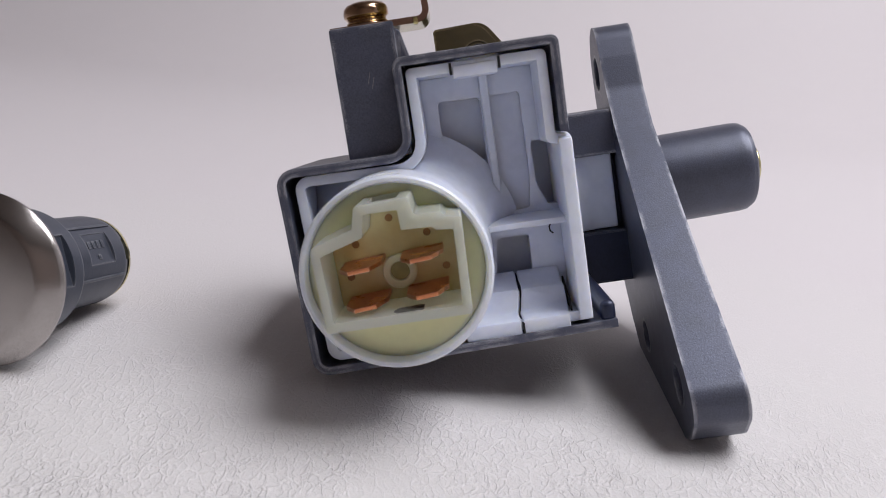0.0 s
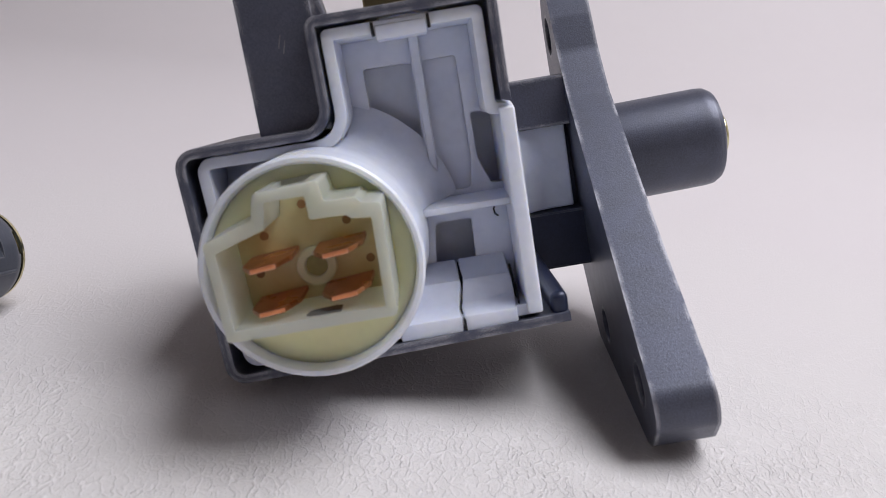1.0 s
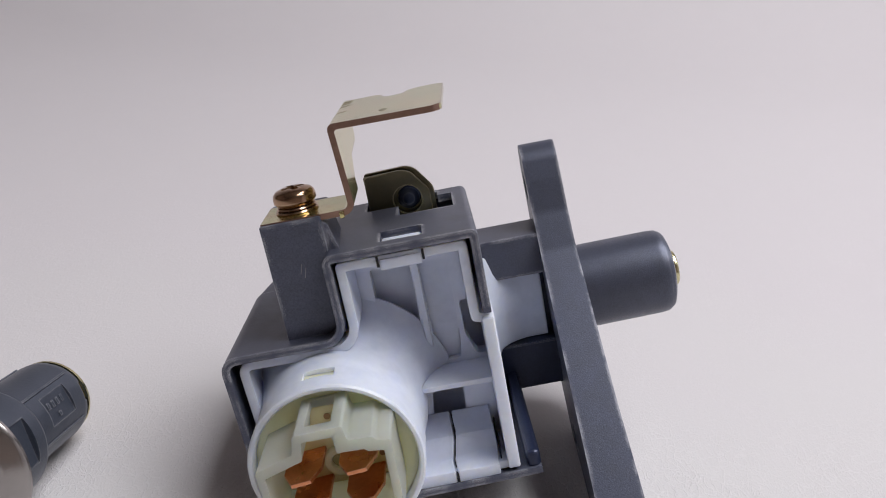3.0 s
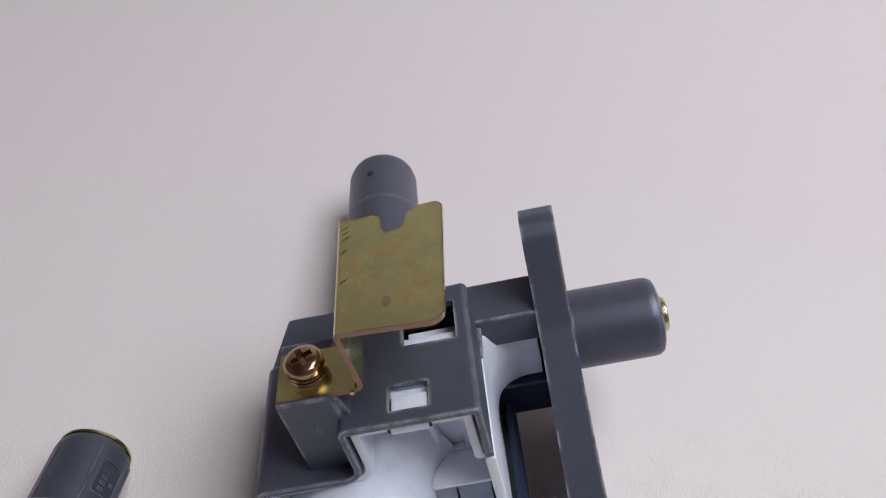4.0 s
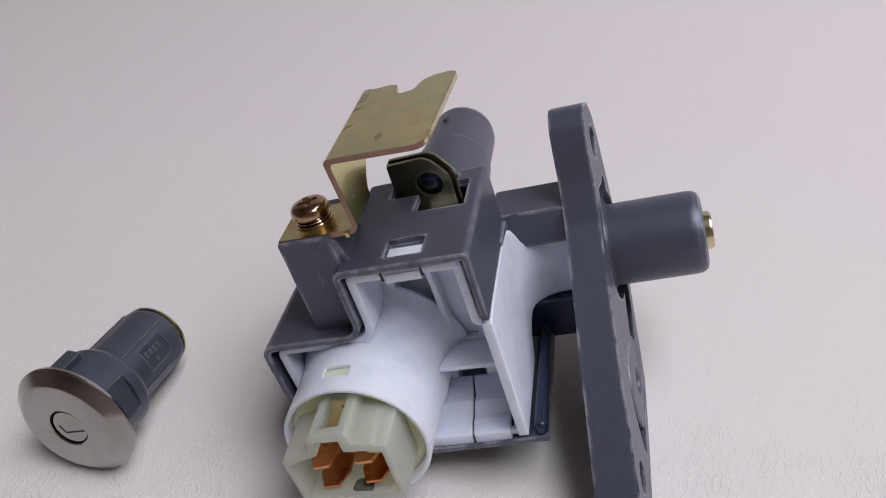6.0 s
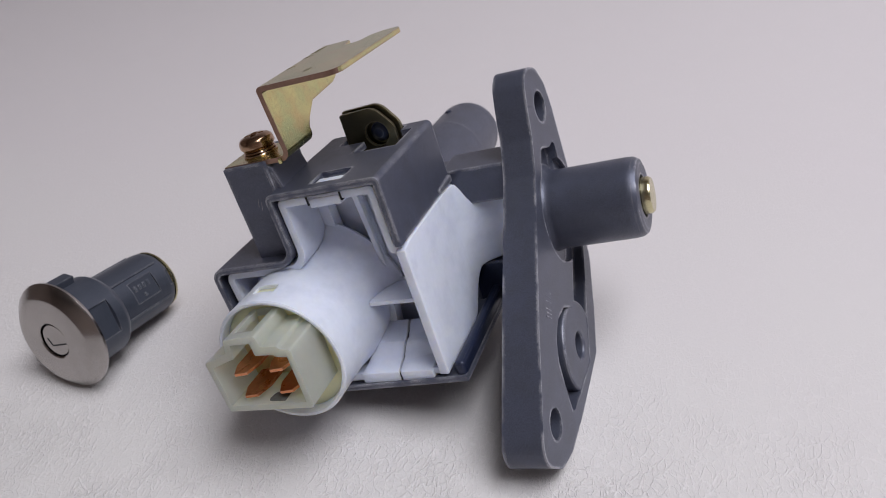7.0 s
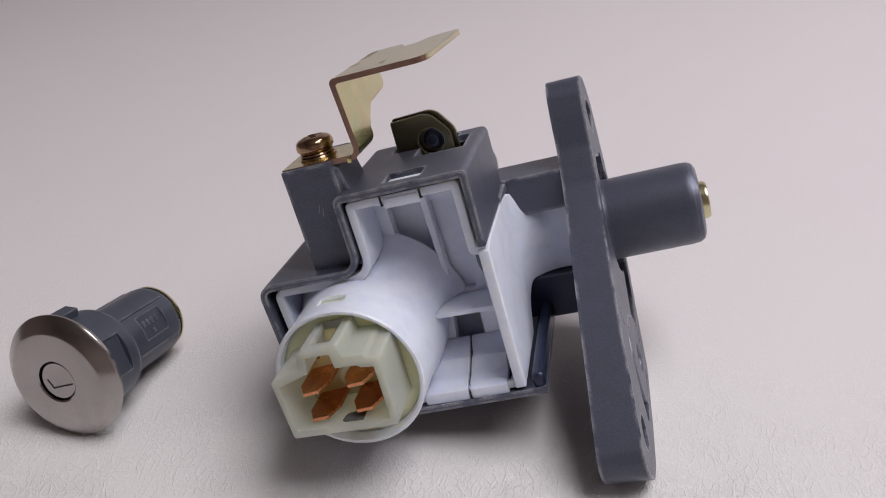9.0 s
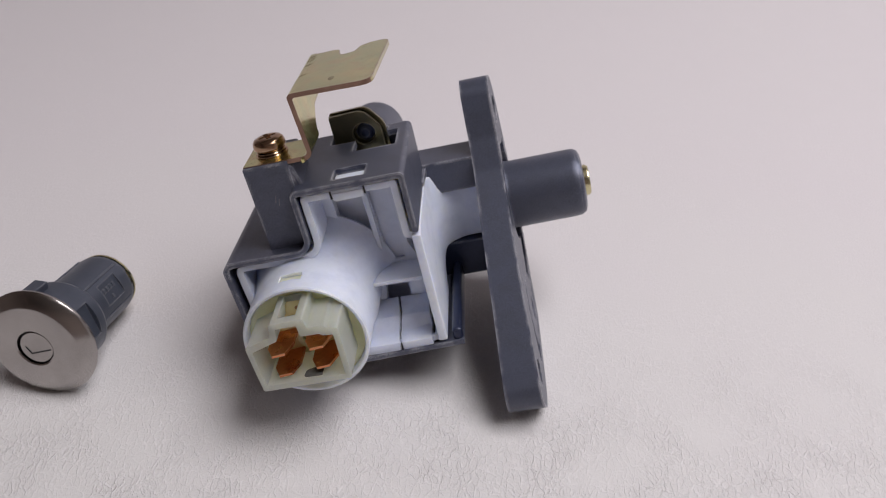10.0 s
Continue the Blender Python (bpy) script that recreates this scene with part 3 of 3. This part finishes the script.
    outer = [(-1.05, -0.42), (0.92, -0.41), (0.95, 0.90), (0.74, 0.93), (0.68, 1.00), (0.33, 1.01), (0.30, 1.25), (-0.43, 1.22), (-0.50, 0.93), (-1.09, 0.74)]
    cavity = [(-0.94, -0.29), (0.80, -0.28), (0.82, 0.75), (0.60, 0.77), (0.54, 0.82), (0.14, 0.83), (0.13, 1.10), (-0.32, 1.10), (-0.38, 0.80), (-0.97, 0.62)]
    slab(bm, fillet(outer, 0.05, 3), -1.96, 0.5, "v", [fillet(cavity, 0.02, 2)], bevel=0.025)
    slot = bmesh.new()
    block(slot, (-0.28, -1.74, 1.0), (0.12, -0.95, 1.5))
    carve(bm, [slot])
    plug = part("plug", bm, GREEN, lock, "translucent pale green nylon connector plug")
    # Grey patch added for something dark showing through the translucent wall.
    bm = bmesh.new()
    slab(bm, fillet([(-0.16, -1.86), (0.30, -1.88), (0.40, -1.70), (0.22, -1.52), (-0.10, -1.60)], 0.09, 4), -0.295, -0.283, "w")
    part("seen_through_patch", bm, SEEN_THROUGH, plug, "dark grey patch on the plug's wall, for something dark behind it")
    bm = bmesh.new()
    lathe(bm, [(0, -0.88), (1.285, -0.88), (1.285, 0.5), (0, 0.5)], (-0.09, 0, 0.11), "v", 64)
    part("plug_disc", bm, OLIVE, plug)
    # Sheet added over the cavity floor to carry the copper's bounced tint.
    bm = bmesh.new()
    slab(bm, fillet(cavity, 0.02, 2), -0.93, -0.87, "v")
    part("plug_base", bm, COPPER_BOUNCE, plug)
    bm = bmesh.new()
    lathe(bm, [(0.14, -0.90), (0.14, -1.01), (0.155, -1.025), (0.235, -1.025), (0.25, -1.01), (0.25, -0.90), (0.14, -0.90)], (-0.04, 0, 0.12), "v", 32)
    part("hub", bm, OLIVE, plug)
    # Flat discs coloured dark for the shade inside the hub bore and peg holes.
    bm = bmesh.new()
    lathe(bm, [(0, -0.934), (0.14, -0.934), (0.14, -0.90), (0, -0.90)], (-0.04, 0, 0.12), "v", 24)
    part("hub_hole", bm, HOLE, plug)
    for u, w in ((-0.09, 0.90), (0.42, 0.62), (-0.62, 0.58), (-0.76, 0.12), (0.63, 0.10)):
        bm = bmesh.new()
        lathe(bm, [(0, -0.936), (0.055, -0.936), (0.055, -0.90), (0, -0.90)], (u, 0, w), "v", 14)
        part("peg_hole", bm, PEG, plug)

    for u, w in ((-0.52, 0.34), (-0.51, -0.18), (0.33, 0.385), (0.345, -0.12)):
        bm = bmesh.new()
        tip = [(u - 0.30, 0.3), (u - 0.30, -1.50), (u - 0.15, -1.82), (u + 0.15, -1.82), (u + 0.30, -1.50), (u + 0.30, 0.3)]
        slab(bm, tip, w - 0.032, w + 0.032, "w", bevel=0.01)
        bmesh.ops.rotate(bm, cent=(u, 0, w), matrix=Matrix.Rotation(radians(-5), 3, "Y"), verts=bm.verts)
        part("contact_blade", bm, COPPER, plug, "flat copper contact blade")


insert()


def bracket():
    bm = bmesh.new()
    z_path = [(0.95, 5.15), (0.73, 5.15), (0.80, 3.77), (-0.66, 3.77)]
    strip(bm, z_path, 0.10, [0.18, 0.10], 0.40, 1.45, "v")
    pieces = [bmesh.new() for _ in range(3)]
    strip(pieces[0], [(0.97, 5.15), (0.73, 5.15), (0.75, 4.75)], 0.10, [0.18], 1.44, 3.2, "v")
    flare = [(1.44, 3.95), (1.60, 4.12), (1.95, 4.36), (3.0, 4.42), (3.2, 4.5), (3.2, 4.9), (1.44, 4.9)]
    slab(pieces[1], flare, 0.733, 0.827, place=lambda v, w, h: (h + 0.0507 * (5.15 - w), v, w))
    top = [(0.93, 0.40), (2.55, 0.30), (2.70, 3.24), (2.26, 3.22), (2.02, 3.06), (1.93, 2.70), (1.62, 2.62), (1.56, 2.80), (1.52, 3.10), (1.38, 3.18), (0.93, 3.14)]
    slab(pieces[2], fillet(top, [0, 0.26, 0.17, 0.1, 0.12, 0.12, 0.12, 0.08, 0.06, 0.06, 0], 6), 5.0505, 5.1505, "w")
    carve(bm, pieces, "UNION")
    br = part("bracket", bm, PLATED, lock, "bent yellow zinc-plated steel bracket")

    bm = bmesh.new()
    block(bm, (0.63, 0.35, 3.64), (0.71, 0.40, 3.76), 0.02)
    part("bracket_tab", bm, PLATED, br)
    # Faces turned towards -v take a darker, browner zinc.
    br.data.materials.append(PLATED_FRONT)
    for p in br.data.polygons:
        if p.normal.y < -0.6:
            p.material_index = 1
    for v, k in ((1.55, 0.06), (2.30, 0.06), (2.62, 0.03), (2.78, 0.03), (2.92, 0.025)):
        bm = bmesh.new()
        hexahedron(bm, [(0.82, v - k, 5.12), (0.93, v + 0.02, 5.12), (0.99, v + 0.10, 5.12), (0.85, v + k / 2, 5.12)], [(0.82, v - k, 5.153), (0.93, v + 0.02, 5.154), (0.99, v + 0.10, 5.154), (0.85, v + k / 2, 5.153)])
        part("bend_mark", bm, SCORCH, br)
    bm = bmesh.new()
    slab(bm, [Vector((p.x * 0.8 + 0.33, p.y * 1.5 - 0.45)) for p in circle(1.62, 0.92, 0.085, 14)], 5.14, 5.153, "w")
    part("dent", bm, DULLED, br)

    bm = bmesh.new()
    lathe(bm, [(0, 3.92), (0.33, 3.92), (0.36, 3.95), (0.36, 4.02), (0.345, 4.08), (0.30, 4.13), (0.2, 4.165), (0, 4.175)], (-0.12, 0.98, 0), "w", 40)
    c1, c2 = bmesh.new(), bmesh.new()
    hexahedron(c1, [(-0.12 - 0.16, 0.98 - 0.035, 4.05), (-0.12 + 0.16, 0.98 - 0.035, 4.05), (-0.12 + 0.16, 0.98 + 0.035, 4.05), (-0.12 - 0.16, 0.98 + 0.035, 4.05)], [(-0.12 - 0.24, 0.98 - 0.085, 4.31), (-0.12 + 0.24, 0.98 - 0.085, 4.31), (-0.12 + 0.24, 0.98 + 0.085, 4.31), (-0.12 - 0.24, 0.98 + 0.085, 4.31)])
    hexahedron(c2, [(-0.12 - 0.035, 0.98 - 0.16, 4.05), (-0.12 + 0.035, 0.98 - 0.16, 4.05), (-0.12 + 0.035, 0.98 + 0.16, 4.05), (-0.12 - 0.035, 0.98 + 0.16, 4.05)], [(-0.12 - 0.085, 0.98 - 0.24, 4.31), (-0.12 + 0.085, 0.98 - 0.24, 4.31), (-0.12 + 0.085, 0.98 + 0.24, 4.31), (-0.12 - 0.085, 0.98 + 0.24, 4.31)])
    carve(bm, [c1, c2])
    bmesh.ops.rotate(bm, cent=(-0.12, 0.98, 0), matrix=Matrix.Rotation(radians(28), 3, "Z"), verts=bm.verts)
    sc = part("screw", bm, SCREW, lock, "bronze-coloured cross-head screw")
    for z0, z1, r in ((3.768, 3.815, 0.36), (3.825, 3.868, 0.335), (3.878, 3.918, 0.32)):
        bm = bmesh.new()
        lathe(bm, [(0.17, z0), (r - 0.015, z0), (r, (z0 + z1) / 2), (r - 0.015, z1), (0.17, z1), (0.17, z0)], (-0.12, 0.98, 0), "w", 36)
        part("washer", bm, SCREW, sc)

    # lug with a round hole
    bm = bmesh.new()
    shape = [(0.88, 2.5), (2.08, 2.5), (2.08, 3.30), (1.74, 3.77), (0.90, 3.74)]
    slab(bm, fillet(shape, [0, 0, 0.3, 0.35, 0.05], 6), 2.64, 2.72, "v", [circle(1.64, 3.19, 0.27, 28)], bevel=0.012)
    lug = part("lug", bm, PLATED_DARK, lock, "olive-plated steel lug with a round hole")
    bm = bmesh.new()
    slab(bm, fillet([(0.88, 2.5), (2.16, 2.5), (2.16, 3.32), (1.82, 3.80), (0.90, 3.77)], [0, 0, 0.3, 0.35, 0.05], 6), 2.80, 2.88, "v", [circle(1.68, 3.2, 0.22, 28)], bevel=0.012)
    block(bm, (0.885, 2.70, 2.6), (0.96, 2.82, 3.73), 0.02)
    part("lug_plate", bm, PLATED_DARK, lug)
    bm = bmesh.new()
    lathe(bm, [(0, 2.66), (0.12, 2.68), (0.20, 2.74), (0.23, 2.84), (0.23, 3.0), (0, 3.0)], (1.66, 0, 3.19), "v", 28)
    part("bolt_end", bm, GREY_DARK_SHADED, lug)


bracket()


def flange():
    root2 = math.sqrt(0.5)

    def on_plate(s, q, h):
        h += (h - 4.32) * 0.05 * max(0, 0.5 - s)
        return (h + 0.055 * q + 0.018 * max(0, s - 0.5), 1.318 + (s + q) * root2, (s - q) * root2)

    outline = [(-3.66, -0.04), (-1.0, -0.03), (2.2, 0.0), (3.0, -0.17), (3.6, -0.44), (4.1, -0.62), (4.5, -0.50), (4.74, 0.0), (4.64, 0.55), (4.2, 1.07), (3.35, 1.86), (1.42, 3.44), (0.15, 3.62), (-0.95, 3.58), (-1.4, 3.34), (-2.25, 2.52), (-3.25, 1.60), (-3.64, 0.95)]
    rounded = fillet(outline, [0.8, 0, 0.8, 0.8, 0.8, 0.5, 0.5, 0.5, 0.5, 0.6, 1, 0.8, 0.7, 0.5, 0.5, 0.8, 0.6, 0.6], 8)
    holes = [circle(3.95, 0.30, 0.34, 28), circle(-2.80, 0.68, 0.32, 28), circle(-0.92, 2.48, 0.29, 28)]
    bm = bmesh.new()
    slab(bm, rounded, 3.96, 4.67, holes=holes, place=on_plate, bevel=0.06, steps=2)
    # pockets: above the sleeve, round its lower side, and along the far rim past the third hole
    above = [(2.24, 0.66), (2.44, 0.36), (2.97, 0.34), (3.20, 0.82), (3.48, 1.06), (3.28, 1.26), (3.03, 1.44), (2.4, 1.6)]
    below = circle(1.98, 1.50, 1.19, 40)
    rim = [(1.62, 2.20), (-0.14, 2.10), (-0.28, 1.46), (-0.62, 1.08), (-1.06, 0.94), (-1.52, 1.02), (-1.94, 1.32), (-2.22, 1.54), (-2.48, 1.76), (-2.02, 2.26), (-1.2, 3.05), (-0.05, 3.02), (1.52, 2.98), (1.9, 2.6)]
    cutters = []
    for shape, floor_h in ((above, 4.42), (below, 4.53), (rim, 4.40)):
        c = bmesh.new()
        slab(c, shape if shape is below else fillet(shape, 0.13, 5), floor_h, 5.2, place=on_plate)
        cutters.append(c)
    carve(bm, cutters)
    lips = [e for e in bm.edges if len(e.link_faces) == 2 and e.calc_face_angle(0) > 1.0 and all(abs(v.co.x - (4.67 + 0.055 * (v.co.y - 1.318 - v.co.z) * root2)) < 0.09 for v in e.verts)]
    bmesh.ops.bevel(bm, geom=lips, offset=0.075, segments=3, profile=0.5, affect="EDGES", clamp_overlap=True)
    plate = part("flange_plate", bm, GREY, lock, "thick grey mounting flange with three holes")
    bm = bmesh.new()
    slab(bm, circle(-0.94, 2.47, 1.03, 56), 4.36, 4.662, holes=[holes[2]], place=on_plate, bevel=0.07, steps=3)
    part("hole_ring", bm, GREY, plate)
    for s, q, k in ((-0.16, 0.40, 0.03), (-0.26, 0.40, 0.03), (-0.36, 0.40, 0.03), (-0.52, 0.40, 0.03), (-0.60, 0.40, 0.03), (-0.68, 0.40, 0.03)):
        bm = bmesh.new()
        slab(bm, [(s - k / 2, q), (s + k / 2, q), (s + k / 2, q + 0.3), (s - k / 2, q + 0.3)], 4.66, 4.685, place=on_plate, bevel=0.006)
        part("embossed_bar", bm, GREY, plate)
    bm = bmesh.new()
    c = (0, 3.78, 0.34)
    lathe(bm, [(0.46, 6.4), (0.46, 6.63), (0.70, 6.66), (0.80, 6.62), (0.86, 6.52), (0.875, 6.38), (0.885, 4.80), (0.90, 4.70), (0.94, 4.62), (1.00, 4.56), (1.06, 4.53), (1.06, 4.3), (0.4, 4.3), (0.46, 6.4)], c, "u", 56)
    for v in bm.verts:
        v.co.y, v.co.z = v.co.y - 0.035 * (v.co.x - 5), v.co.z + 0.03 * (v.co.x - 5)
    boss = part("bolt_sleeve", bm, GREY, lock, "round grey sleeve of the steering bolt")
    bm = bmesh.new()
    lathe(bm, [(0, 6.2), (0.40, 6.2), (0.40, 6.76), (0.36, 6.82), (0, 6.84)], c, "u", 36)
    for v in bm.verts:
        v.co.y, v.co.z = v.co.y - 0.035 * (v.co.x - 5), v.co.z + 0.03 * (v.co.x - 5)
    part("bolt", bm, BRASS, boss, "pale brass bolt end")


flange()


# ---- the loose lock cylinder ----
def cylinder():
    spot = LOCK @ (Vector((-6.46, -0.42, 0.72)) * CM)
    y = Vector((0.124, 0.983, -0.172)).normalized()
    x = y.cross(Vector((0, 0, 1))).normalized()
    z = x.cross(y)
    m = Matrix((x, y, z)).transposed().to_4x4()
    m.translation = (spot.x - 0.0003, spot.y + 0.0006, 1.37 * CM * z.z)
    thing = root("lock_cylinder", m, "loose grey lock cylinder with a satin steel cap on leather", "lock cylinder")
    o = (0, 0, 0)

    def turned(b, degrees):
        bmesh.ops.rotate(b, cent=(0, 0, 0), matrix=Matrix.Rotation(radians(-degrees), 3, "Y"), verts=b.verts)
        return b

    bm = bmesh.new()
    lathe(bm, [(0.44, 0.1), (0.44, -0.23), (0.47, -0.25), (1.02, -0.25), (1.12, -0.22), (1.33, -0.06), (1.37, 0.0), (1.36, 0.06), (1.30, 0.1), (0.44, 0.1)], o, "v", 72)
    cap = part("cap", bm, STEEL, thing, "satin steel cap with a chamfered rim", 25)
    bm = bmesh.new()
    lathe(bm, [(0, -0.225), (0.39, -0.225), (0.40, -0.215), (0.40, 0.1), (0, 0.1)], (0.03, 0, 0.015), "v", 40)
    part("key_plug", bm, STEEL, cap)
    bm = bmesh.new()
    lathe(bm, [(0, -0.10), (0.45, -0.10), (0.45, 0.08), (0, 0.08)], o, "v", 40)
    part("key_well", bm, DARK, cap)
    bm = bmesh.new()
    block(bm, (-0.17, -0.23, -0.14), (0.36, -0.22, -0.105))
    hexahedron(bm, [(-0.17, -0.23, -0.14), (-0.13, -0.23, -0.14), (-0.20, -0.23, 0.08), (-0.24, -0.23, 0.08)], [(-0.17, -0.22, -0.14), (-0.13, -0.22, -0.14), (-0.20, -0.22, 0.08), (-0.24, -0.22, 0.08)])
    part("shutter_slit", turned(bm, 20), DARK, cap)

    bm = bmesh.new()
    lathe(bm, [(0, 0.08), (1.05, 0.08), (1.05, 1.02), (1.03, 1.08), (0.96, 1.18), (0.83, 1.22), (0.83, 2.72), (0.81, 2.86), (0.77, 2.93), (0.66, 2.95), (0, 2.95)], o, "v", 64)
    c1, c2 = bmesh.new(), bmesh.new()
    block(c1, (0.93, 0.12, -0.42), (1.3, 0.80, 0.42))
    block(c2, (0.77, 1.66, -0.28), (1.0, 2.42, 0.28))
    c3 = bmesh.new()
    block(c3, (0.72, 2.80, -0.2), (1.0, 3.1, 0.2))
    carve(bm, [turned(c1, 21), turned(c2, 30), turned(c3, 24)])
    body = part("body", bm, GREY_BODY, thing, "grey die-cast lock body with a recessed panel")
    bm = bmesh.new()
    block(bm, (-0.42, 0.15, 0.9), (-0.1, 0.75, 1.22), 0.03)
    part("key_tab", bm, GREY_BODY, body)
    for angle in (60, -8, 130):
        bm = bmesh.new()
        block(bm, (0.76, 1.15, -0.03), (0.862, 2.72, 0.03), 0.02)
        part("ridge", turned(bm, angle), GREY_BODY, body)
    for v, z, tall in ((1.80, 0.08, 0.14), (1.94, 0.08, 0.14), (2.08, 0.08, 0.14), (2.22, 0.08, 0.14), (2.00, -0.15, 0.10)):
        bm = bmesh.new()
        block(bm, (0.75, v - 0.04, z - tall / 2), (0.79, v + 0.04, z + tall / 2), 0.01)
        part("embossed_bar", turned(bm, 30), GREY_BODY, body)
    bm = bmesh.new()
    lathe(bm, [(0, 2.92), (0.72, 2.92), (0.72, 2.96), (0.785, 2.965), (0.79, 3.01), (0.75, 3.06), (0.66, 3.08), (0, 3.08)], o, "v", 40)
    part("end_ring", bm, BRASS, body)


cylinder()
